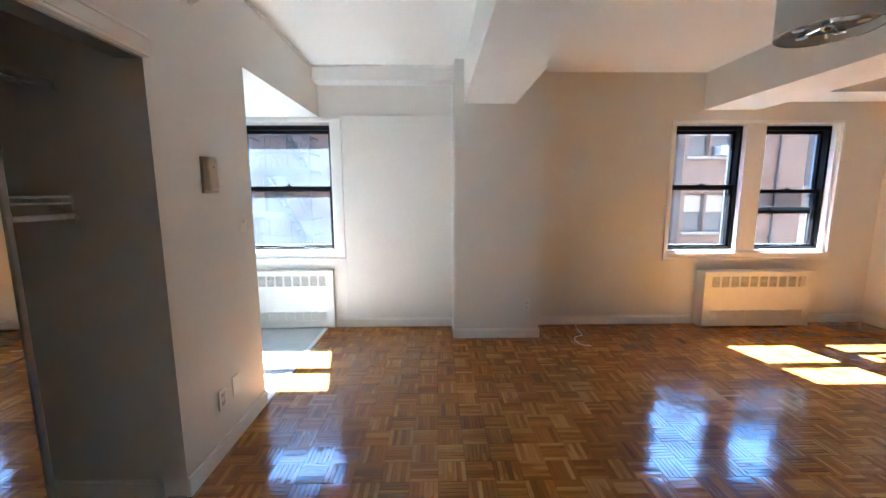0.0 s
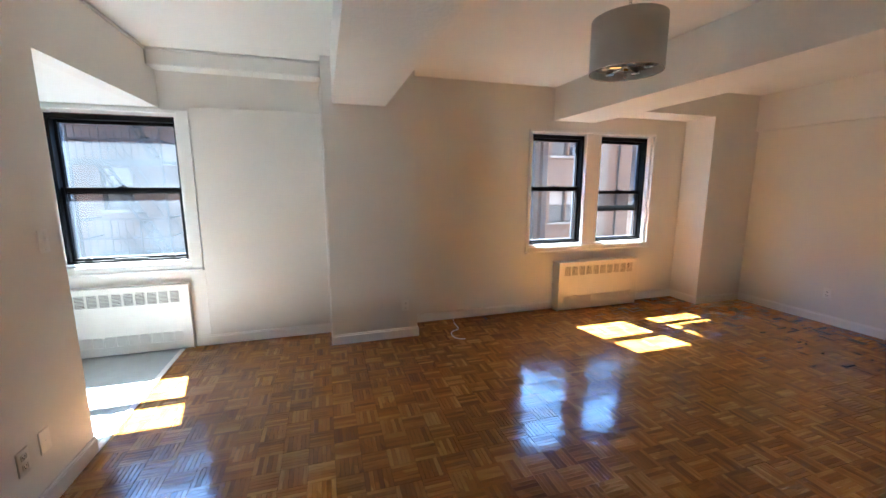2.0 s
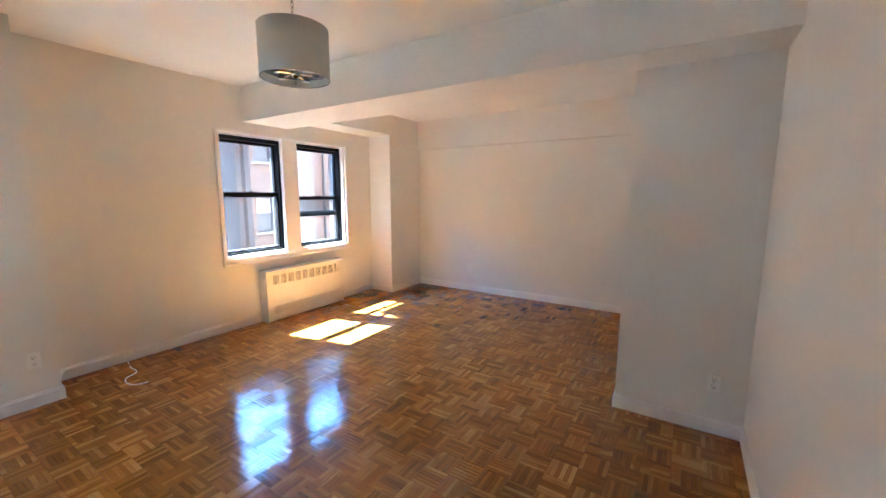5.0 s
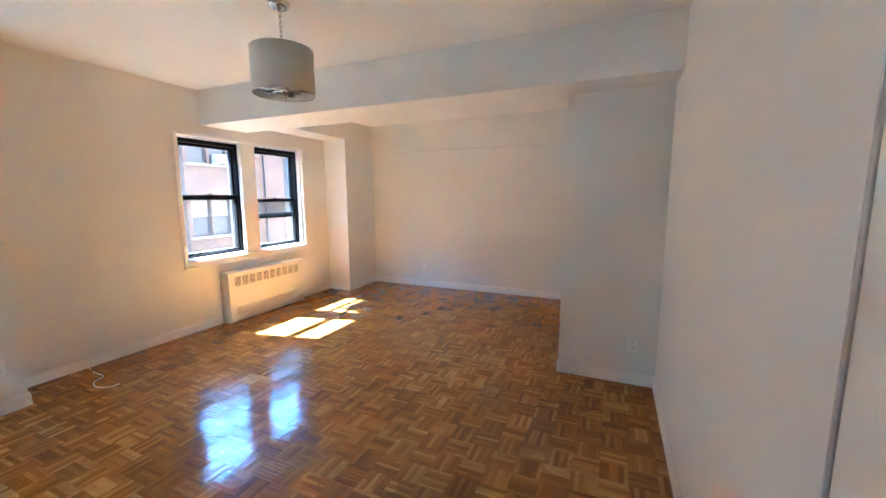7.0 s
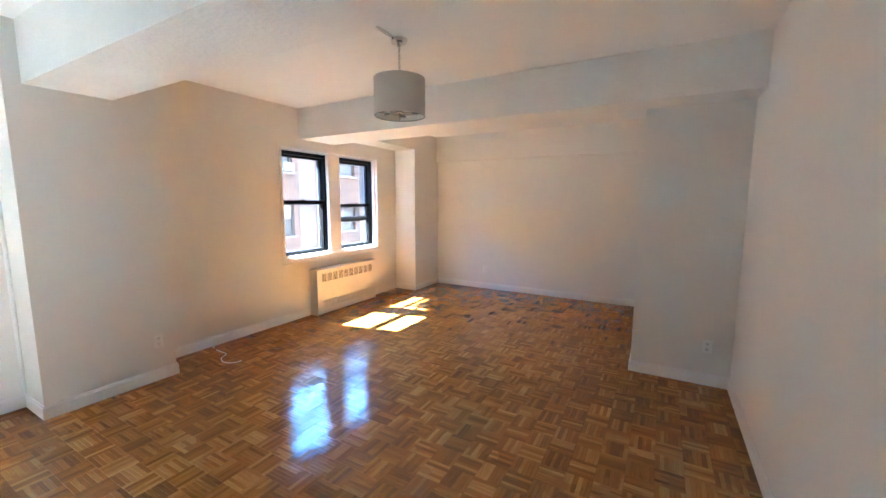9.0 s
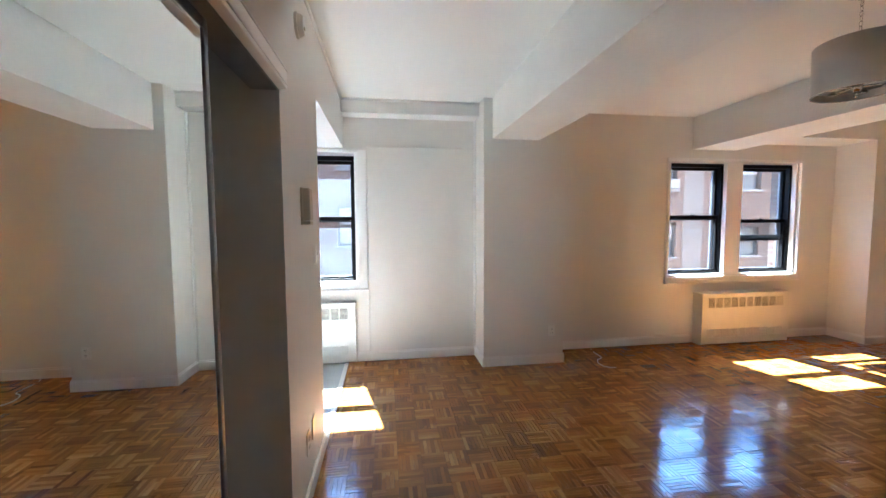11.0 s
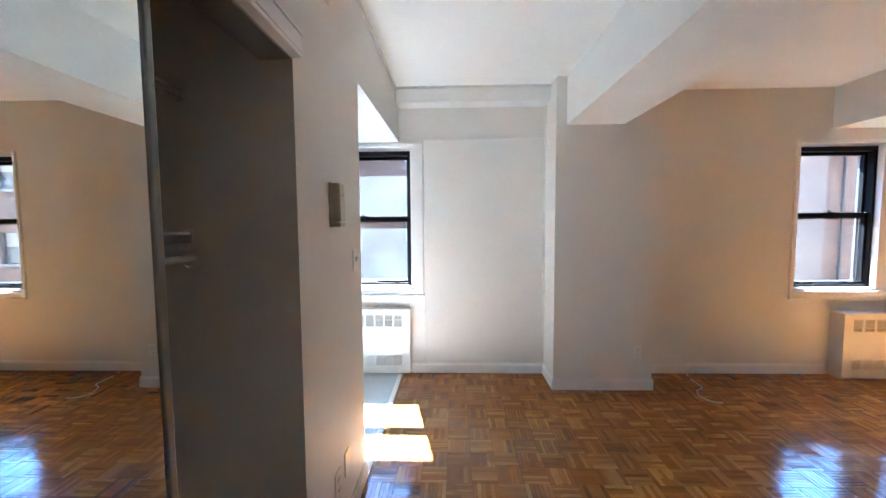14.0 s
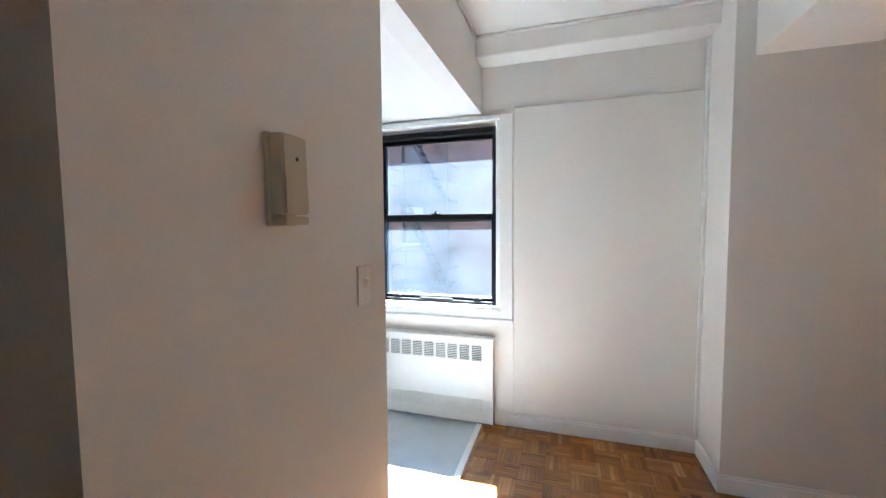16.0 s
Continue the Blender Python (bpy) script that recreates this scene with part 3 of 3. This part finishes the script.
# ---- ceiling lamp ----
def pendant(x, y):
    p = thing("pendant_lamp", "drum pendant lamp with linen shade on a chrome chain", "lamp")
    zb, zt, R = 2.235, 2.505, 0.192
    seg = 64
    bm = bmesh.new()
    vo = [[bm.verts.new((x + r * math.cos(2 * math.pi * i / seg), y + r * math.sin(2 * math.pi * i / seg), z)) for i in range(seg)] for r, z in ((R, zb), (R, zt), (R - 0.003, zt), (R - 0.003, zb))]
    for k in range(4):
        for i in range(seg):
            bm.faces.new((vo[k][i], vo[k][(i + 1) % seg], vo[(k + 1) % 4][(i + 1) % seg], vo[(k + 1) % 4][i]))
    shade = part("shade", bm, SHADE, p, "off-white linen drum shade", smooth=True)
    for z in (zb, zt):
        bm = bmesh.new()
        for i in range(seg):
            a, b = 2 * math.pi * i / seg, 2 * math.pi * (i + 1) / seg
            tube(bm, (x + (R - 0.004) * math.cos(a), y + (R - 0.004) * math.sin(a), z), (x + (R - 0.004) * math.cos(b), y + (R - 0.004) * math.sin(b), z), 0.0035, 6)
        part("shade_rim", bm, CHROME if z == zb else WIRE, shade, smooth=True)
    bm = bmesh.new()
    bmesh.ops.create_cone(bm, cap_ends=True, segments=seg, radius1=R - 0.008, radius2=R - 0.008, depth=0.004, matrix=Matrix.Translation((x, y, zb + 0.045)))
    part("reflector_plate", bm, STILE, p, "dull metal plate inside the shade")
    bm = bmesh.new()
    tube(bm, (x, y, zb + 0.0), (x, y, zt + 0.03), 0.008, 12)
    bmesh.ops.create_uvsphere(bm, u_segments=16, v_segments=10, radius=0.026, matrix=Matrix.Translation((x, y, zb + 0.028)))
    part("stem", bm, CHROME, p, smooth=True)
    bm = bmesh.new()
    tube(bm, (x, y, zb + 0.004), (x, y, zb - 0.022), 0.010, 12, 0.004)
    bmesh.ops.create_uvsphere(bm, u_segments=12, v_segments=8, radius=0.009, matrix=Matrix.Translation((x, y, zb - 0.022)))
    part("finial", bm, CHROME, p, smooth=True)
    for k in range(5):
        a = 2 * math.pi * k / 5 + 0.4
        cx, cy = x + 0.115 * math.cos(a), y + 0.115 * math.sin(a)
        bm = bmesh.new()
        tube(bm, (x, y, zb + 0.03), (cx, cy, zb + 0.022), 0.005, 8)
        tube(bm, (cx, cy, zb + 0.014), (cx, cy, zb + 0.026), 0.024, 16, 0.018)
        tube(bm, (cx, cy, zb + 0.026), (cx, cy, zb + 0.043), 0.014, 12)
        part("lamp_arm", bm, CHROME, p, "chrome arm with candle cup", smooth=False)
    bm = bmesh.new()
    z = zt + 0.03
    k = 0
    while z < ZC - 0.075:
        for i in range(10):
            a, b = 2 * math.pi * i / 10, 2 * math.pi * (i + 1) / 10
            def q(t):
                u = 0.008 * math.cos(t)
                return (x + (u if k % 2 else 0), y + (0 if k % 2 else u), z + 0.016 + 0.017 * math.sin(t))
            tube(bm, q(a), q(b), 0.0022, 5)
        z += 0.027
        k += 1
    part("chain", bm, CHROME, p, smooth=True)
    bm = bmesh.new()
    tube(bm, (x + 0.012, y, zt), (x + 0.010, y + 0.004, ZC - 0.04), 0.0022, 6)
    part("lamp_wire", bm, CORD, p)
    bm = bmesh.new()
    tube(bm, (x, y, ZC - 0.025), (x, y, ZC), 0.058, 32, 0.064)
    tube(bm, (x, y, ZC - 0.05), (x, y, ZC - 0.025), 0.016, 16, 0.03)
    tube(bm, (x, y, ZC - 0.078), (x, y, ZC - 0.05), 0.007, 8)
    part("canopy", bm, CHROME, p, "round chrome canopy", smooth=False)
    bm = bmesh.new()
    rbox(bm, x - 0.30, x - 0.04, y - 0.014, y + 0.014, ZC - 0.018, ZC - 0.002, 0.004)
    tube(bm, (x - 0.062, y, ZC - 0.03), (x - 0.062, y, ZC - 0.014), 0.018, 14)
    part("mounting_bar", bm, CHROME, p, "chrome mounting bar on the ceiling")


pendant(1.965, 1.89)


# ---- wall fittings ----
def plate(name, label, category, at, normal, kind):
    """A small electrical plate with its face towards the given axis."""
    t = thing(name, label, category, "white electrical plates" if kind != "intercom" else "")
    bm = bmesh.new()
    rbox(bm, -0.038, 0.038, -0.0075, 0.0, -0.06, 0.06, 0.003)
    part("cover_plate", bm, PLASTIC, t)
    if kind == "outlet":
        for z in (-0.024, 0.024):
            bm = bmesh.new()
            rbox(bm, -0.017, 0.017, -0.009, -0.005, z - 0.015, z + 0.015, 0.005)
            s = part("socket", bm, PLASTIC, t)
            part("slots", boxes((-0.009, -0.006, -0.0095, -0.0085, z - 0.002, z + 0.008), (0.006, 0.009, -0.0095, -0.0085, z - 0.002, z + 0.007), (-0.003, 0.003, -0.0095, -0.0085, z - 0.011, z - 0.005)), DARK_FILL, s)
    elif kind == "switch":
        bm = bmesh.new()
        rbox(bm, -0.011, 0.011, -0.008, -0.005, -0.032, 0.032, 0.002)
        vs = box(bm, -0.006, 0.006, -0.020, -0.006, -0.004, 0.022)
        bmesh.ops.rotate(bm, verts=vs, cent=(0, -0.006, 0.01), matrix=Matrix.Rotation(radians(18), 3, 'X'))
        part("toggle", bm, PLASTIC, t)
    bm = bmesh.new()
    for z in ((-0.044, 0.044) if kind == "switch" else (0.0,)):
        tube(bm, (0, -0.0075, z), (0, -0.005, z), 0.003, 10)
    part("screw", bm, ALU, t)
    ang = {"-y": 0, "+x": 90, "-x": -90, "+y": 180}[normal]
    t.matrix_world = pose(*at, 0, 0, ang)
    return t


plate("light_switch", "white toggle light switch on the wall edge", "switch", (XW, 2.535, 1.331), "+x", "switch")
plate("power_outlet", "white double outlet above the baseboard", "outlet", (XW, 2.15, 0.335), "+x", "outlet")
plate("blank_plate", "white blank cover plate above the baseboard", "outlet", (XW, 2.30, 0.345), "+x", "blank")
plate("power_outlet", "white double outlet low on the column", "outlet", (1.11, COL[2], 0.355), "-y", "outlet")
plate("power_outlet", "white double outlet low on the wall block", "outlet", (PIER[0], -0.30, 0.35), "-x", "outlet")
plate("power_outlet", "small white outlet low on the alcove wall", "outlet", (XE, 2.90, 0.36), "-x", "outlet")

ic = thing("intercom", "beige plastic wall intercom handset station", "intercom")
bm = bmesh.new()
rbox(bm, XW, XW + 0.012, 2.138, 2.222, 1.514, 1.708, 0.003)
part("back_plate", bm, BEIGE, ic)
bm = bmesh.new()
vs = box(bm, XW + 0.012, XW + 0.046, 2.141, 2.219, 1.538, 1.705)
for v in vs:
    if v.co.z < 1.6 and v.co.x > XW + 0.03:
        v.co.x += 0.004
bmesh.ops.bevel(bm, geom=list({e for v in vs for e in v.link_edges}), offset=0.004, segments=2, affect='EDGES')
part("housing", bm, BEIGE, ic)
bm = bmesh.new()
vs = box(bm, XW + 0.012, XW + 0.048, 2.141, 2.219, 1.516, 1.534)
bmesh.ops.bevel(bm, geom=list({e for v in vs for e in v.link_edges}), offset=0.003, segments=2, affect='EDGES')
part("lower_lip", bm, BEIGE, ic)
bm = bmesh.new()
tube(bm, (XW + 0.045, 2.184, 1.655), (XW + 0.0475, 2.184, 1.655), 0.005, 12)
part("microphone_hole", bm, DARK_FILL, ic, "small dark hole")

sd = thing("smoke_detector", "round off-white smoke detector high on the wall", "smoke detector")
bm = bmesh.new()
tube(bm, (XW, 2.17, 2.53), (XW + 0.014, 2.17, 2.53), 0.062, 32)
part("base_ring", bm, PLASTIC, sd)
bm = bmesh.new()
tube(bm, (XW + 0.014, 2.17, 2.53), (XW + 0.040, 2.17, 2.53), 0.056, 32, 0.044)
part("cover", bm, PLASTIC, sd, smooth=False)
bm = bmesh.new()
tube(bm, (XW + 0.040, 2.17, 2.515), (XW + 0.043, 2.17, 2.515), 0.010, 12)
part("test_button", bm, BEIGE, sd)


def cord(name, pts, r, label):
    cu = bpy.data.curves.new(name, 'CURVE')
    cu.dimensions = '3D'
    cu.bevel_depth, cu.bevel_resolution = r, 2
    s = cu.splines.new('BEZIER')
    s.bezier_points.add(len(pts) - 1)
    for b, p in zip(s.bezier_points, pts):
        b.co = p
        b.handle_left_type = b.handle_right_type = 'AUTO'
    cu.materials.append(CORD)
    tagged(new(name, cu), label, "cable")


cord("floor_cable", [(1.78, YN - 0.018, 0.035), (1.77, YN - 0.05, 0.006), (1.74, 4.12, 0.004), (1.73, 3.98, 0.004), (1.62, 3.88, 0.012), (1.60, 3.78, 0.004), (1.64, 3.70, 0.004), (1.70, 3.66, 0.012)], 0.0035, "loose white cable end lying on the parquet")
cord("corner_cable", [(1.256, 3.99, 0.004), (1.262, 4.06, 0.05), (1.30, 4.22, 0.07), (1.36, YN - 0.02, 0.10), (1.60, YN - 0.02, 0.108), (1.78, YN - 0.02, 0.10)], 0.003, "thin white cable clipped along the baseboard")

# ---- outside ----
YF = 13.0
ZTOP = 6.4
solid("ground", boxes((-400, 400, 4.7, 400, -11.2, -11.0)), GROUND, "grey concrete courtyard far below", "ground", "structure")


def facade(name, x0, x1, y, depth, z1, wins, material, label):
    b = thing(name, label, "building")
    part("wall", pierced(x0, x1, y, y + 0.35, -11, z1, [w[:4] for w in wins]), material, b)
    part("core", boxes((x0, x1, y + 0.6, y + depth, -11, z1 - 0.2)), material, b)
    part("roof", boxes((x0 - 0.05, x1 + 0.05, y - 0.06, y + depth, z1, z1 + 0.15)), STONE, b, "stone coping")
    for a, c, z0, zt, kind in wins:
        w = new("window")
        w.parent = b
        bm = bmesh.new()
        ring(bm, a, c, z0, zt, y + 0.10, y + 0.20, 0.05, 0.05, 0.06)
        box(bm, a + 0.05, c - 0.05, y + 0.11, y + 0.19, (z0 + zt) / 2 - 0.03, (z0 + zt) / 2 + 0.03)
        part("frame", bm, GREYFRAME, w)
        zm = (z0 + zt) / 2
        part("pane", boxes((a + 0.05, c - 0.05, y + 0.14, y + 0.16, zm + 0.03, zt - 0.05)), BLIND if kind in "bacw" else SHADEGLASS, w)
        part("pane", boxes((a + 0.05, c - 0.05, y + 0.15, y + 0.17, z0 + 0.06, zm - 0.03)), SHADEGLASS if kind != "b" else BLIND, w)
        bm = bmesh.new()
        rbox(bm, a - 0.06, c + 0.06, y - 0.06, y + 0.12, z0 - 0.09, z0, 0.01)
        part("sill", bm, STONE, w)
        if kind == "a":
            bm = bmesh.new()
            rbox(bm, c - 0.55, c - 0.08, y - 0.22, y + 0.12, z0 + 0.02, z0 + 0.34, 0.015)
            for j in range(6):
                box(bm, c - 0.51, c - 0.12, y - 0.226, y - 0.22, z0 + 0.06 + j * 0.045, z0 + 0.08 + j * 0.045)
            part("air_conditioner", bm, BLIND, w, "white window air conditioner")
    return b


rows = [(-7.35, 1.3), (-4.84, 1.3), (-2.33, 1.3), (0.20, 1.3), (2.72, 1.3)]
east = []
for i, (z, h) in enumerate(rows):
    east.append((8.56, 9.26, z, z + h, "c"))
    east.append((9.32, 10.04, z, z + h, "a" if i == 4 else "c"))
    east.append((12.66, 13.60, z + 0.02, z + 1.12, "w"))
    east.append((14.35, 15.1, z - 0.08, z + 1.05, "w"))
brick_house = facade("brick_building", 8.42, 24.0, YF, 10.0, ZTOP, east, BRICK, "red brick apartment house across the courtyard")
part("whitewashed_strip", boxes((10.30, 11.12, YF - 0.012, YF, -11, ZTOP - 0.02)), WHITEWASH, brick_house, "strip of whitewashed brick")
west = []
for z, h in rows:
    west.append((-5.5, -4.75, z + 0.75, z + 1.95, "w"))
    west.append((-2.2, -1.3, z + 0.6, z + 1.9, "b"))
    west.append((-9.2, -8.3, z + 0.6, z + 1.9, "c"))
facade("brick_building", -22.0, -0.6, YF, 10.0, ZTOP + 0.7, west, BRICK, "red brick apartment house with a fire escape")
mid = [(x, x + 0.9, z + 0.1, z + 1.4, "c") for z, h in rows for x in (0.6, 3.2, 5.8)]
facade("brick_building", -0.6, 8.42, YF + 0.9, 8.0, ZTOP, mid, PALE, "pale recessed brick house wall behind a light court")
dp = thing("drain_pipe", "dark drain pipe down the brick facade", "pipe")
bm = bmesh.new()
tube(bm, (11.6, YF - 0.05, -11), (11.6, YF - 0.05, ZTOP), 0.035, 8)
part("pipe", bm, IRON, dp)
for z in range(-10, 7, 2):
    bm = bmesh.new()
    box(bm, 11.54, 11.66, YF - 0.09, YF, z - 0.03, z + 0.03)
    part("pipe_bracket", bm, IRON, dp)


def fire_escape():
    f = thing("fire_escape", "black iron fire escape with platforms and stair", "fire escape")
    x0, x1, y0, y1 = -5.6, -3.65, YF - 1.05, YF
    for z in (-2.75, -0.25, 2.25, 4.75):
        bm = bmesh.new()
        for i in range(12):
            y = y0 + (y1 - y0) * i / 11
            box(bm, x0, x1, y - 0.02, y + 0.02, z - 0.02, z + 0.02)
        for x in (x0, x1, (x0 + x1) / 2):
            box(bm, x - 0.03, x + 0.03, y0, y1, z - 0.08, z - 0.02)
        box(bm, x0, x1, y0 - 0.01, y0 + 0.03, z - 0.14, z + 0.0)
        part("platform", bm, IRON, f)
        bm = bmesh.new()
        for zz in (z + 0.5, z + 1.0):
            tube(bm, (x0, y0, zz), (x1, y0, zz), 0.022, 6)
            for x in (x0, x1):
                tube(bm, (x, y0, zz), (x, y1, zz), 0.022, 6)
        for i in range(13):
            x = x0 + (x1 - x0) * i / 12
            tube(bm, (x, y0, z), (x, y0, z + 1.0), 0.012 if i % 4 else 0.022, 6)
        part("railing", bm, IRON, f)
        bm = bmesh.new()
        a, b = Vector((-5.15, y0 + 0.35, z)), Vector((-3.85, y0 + 0.35, z - 2.5))
        for dy in (-0.25, 0.25):
            o = Vector((0, dy, 0))
            tube(bm, a + o, b + o, 0.045, 6)
            tube(bm, a + o + Vector((0.25, 0, 0.7)), b + o + Vector((0.25, 0, 0.7)), 0.018, 6)
        for k in range(10):
            p = a.lerp(b, (k + 0.5) / 10)
            box(bm, p.x - 0.09, p.x + 0.09, p.y - 0.25, p.y + 0.25, p.z - 0.015, p.z + 0.015)
        part("stair", bm, IRON, f)
    for x in (x0, x1):
        bm = bmesh.new()
        tube(bm, (x, y0, -2.75), (x, y0, 5.75), 0.03, 6)
        part("post", bm, IRON, f)


fire_escape()


def shade_landing(x0, x1, y1, z):
    """Unseen iron landing, added over the paired windows to block part of their sun."""
    f = thing("added_shade_landing", "unseen black iron landing added to block sun from the paired windows", "fire escape")
    y0 = YN + 0.37
    n = 6
    pitch = (y1 - y0) / n
    for i in range(n):
        bm = bmesh.new()
        rbox(bm, x0 + 0.05 * (i % 3) + (0.5 if i > 3 else 0.0), x1, y0 + i * pitch, y0 + (i + 0.985) * pitch, z, z + 0.012, 0.003, 1)
        part("shade_plate", bm, IRON, f)
    for x in (x0 + 0.62, (x0 + x1) / 2, x1 - 0.3):
        bm = bmesh.new()
        box(bm, x - 0.02, x + 0.02, y0, y1, z - 0.05, z)
        tube(bm, (x, y1 - 0.1, z - 0.03), (x, y0, z - 0.5), 0.018, 6)
        part("bracket", bm, IRON, f)
    bm = bmesh.new()
    for zz in (z + 0.5, z + 1.0):
        tube(bm, (x0 + 0.55, y1, zz), (x1, y1, zz), 0.02, 6)
    for i in range(8):
        x = x0 + 0.55 + (x1 - x0 - 0.55) * i / 7
        tube(bm, (x, y1, z), (x, y1, z + 1.0), 0.014, 6)
    part("railing", bm, IRON, f)


shade_landing(3.02, 5.6, 6.3, 3.62)

# ---- parquet: oak strips in squares, laid last ----
S = 0.1525
NF = 6


def strip_geometry(cx, cy, lx, ly, dz, sx=0.0, sy=0.0):
    """Top and chamfered sides of one strip with its long side along x or y."""
    g, e, d = 0.0003, 0.0010, 0.0012
    a, b = lx / 2 - g, ly / 2 - g
    v = [(cx - a, cy - b, -0.010), (cx + a, cy - b, -0.010), (cx + a, cy + b, -0.010), (cx - a, cy + b, -0.010),
         (cx - a, cy - b, -d + dz), (cx + a, cy - b, -d + dz), (cx + a, cy + b, -d + dz), (cx - a, cy + b, -d + dz),
         (cx - a + e, cy - b + e, dz), (cx + a - e, cy - b + e, dz), (cx + a - e, cy + b - e, dz), (cx - a + e, cy + b - e, dz)]
    v = [(x, y, z + sx * (x - cx) + sy * (y - cy)) for x, y, z in v]
    f = [(8, 9, 10, 11)]
    for i in range(4):
        j = (i + 1) % 4
        f.append((4 + i, 4 + j, 8 + j, 8 + i))
        f.append((i, j, 4 + j, 4 + i))
    return v, f


def strip_mesh(name, verts, faces, along, material):
    me = bpy.data.meshes.new(name)
    me.from_pydata(verts, [], faces)
    uv = me.uv_layers.new(name="UVMap")
    co = np.array([verts[l.vertex_index] for l in me.loops])
    w = S / NF
    al = np.array([along[l.vertex_index] for l in me.loops])
    u = np.where(al[:, None], co[:, [0, 1]], co[:, [1, 0]])
    uv.data.foreach_set("uv", u.astype(np.float32).ravel())
    me.materials.append(material)
    return me


floor = thing("floor", "glossy varnished oak parquet laid in squares", "floor", kind="structure")
rng = random.Random(7)
w = S / NF
shared = []
for lx, ly, al in ((S, w, True), (w, S, False)):
    v, f = strip_geometry(0, 0, lx, ly, 0.0)
    shared.append(strip_mesh("oak_strip", v, f, [al] * len(v), OAK_PIECE))
AV, AF, AL = [], [], []
X0, X1, Y0, Y1 = XW + 0.012, XE, YS, YN


def on_floor(x0, x1, y0, y1):
    for a, b, c, d in ((COL[0], COL[1], COL[2], YN), (COL2[0], XE, COL2[1], YN), (PIER[0], XE, YS, PIER[1])):
        if x0 >= a - 1e-6 and x1 <= b + 1e-6 and y0 >= c - 1e-6 and y1 <= d + 1e-6:
            return False
    return True


OX, OY = 0.02, 0.05
i0, i1 = math.floor((X0 - OX) / S), math.ceil((X1 - OX) / S)
j0, j1 = math.floor((Y0 - OY) / S), math.ceil((Y1 - OY) / S)
count = 0
for i in range(i0, i1):
    for j in range(j0, j1):
        bx, by = OX + i * S, OY + j * S
        tilt = rng.uniform(-0.00035, 0.00035)
        lean = (rng.gauss(0, 0.005), rng.gauss(0, 0.005))
        along_x = (i + j) % 2 == 0
        for k in range(NF):
            if along_x:
                r = [bx, bx + S, by + k * w, by + (k + 1) * w]
            else:
                r = [bx + k * w, bx + (k + 1) * w, by, by + S]
            c = [max(r[0], X0), min(r[1], X1), max(r[2], Y0), min(r[3], Y1)]
            if c[1] - c[0] < 0.004 or c[3] - c[2] < 0.004 or not on_floor(*c):
                continue
            sx, sy = lean[0] + rng.gauss(0, 0.004), lean[1] + rng.gauss(0, 0.004)
            dz = tilt + rng.uniform(-0.0003, 0.0003)
            cx, cy = (c[0] + c[1]) / 2, (c[2] + c[3]) / 2
            if c == r and -0.45 < cx < 0.48 and 1.42 < cy < 2.65 and count < 300:
                s = new("oak_strip", shared[0 if along_x else 1])
                s.parent = floor
                s.location = (cx, cy, dz)
                s.rotation_euler = (sy, -sx, 0)
                count += 1
                continue
            v, f = strip_geometry(cx, cy, c[1] - c[0], c[3] - c[2], dz, sx, sy)
            n = len(AV)
            AV += v
            AF += [tuple(q + n for q in g) for g in f]
            AL += [along_x] * len(v)
field = new("strip_field", strip_mesh("strip_field", AV, AF, AL, OAK))
field.parent = floor
tagged(field, "oak strips of the parquet", kind="stuff")
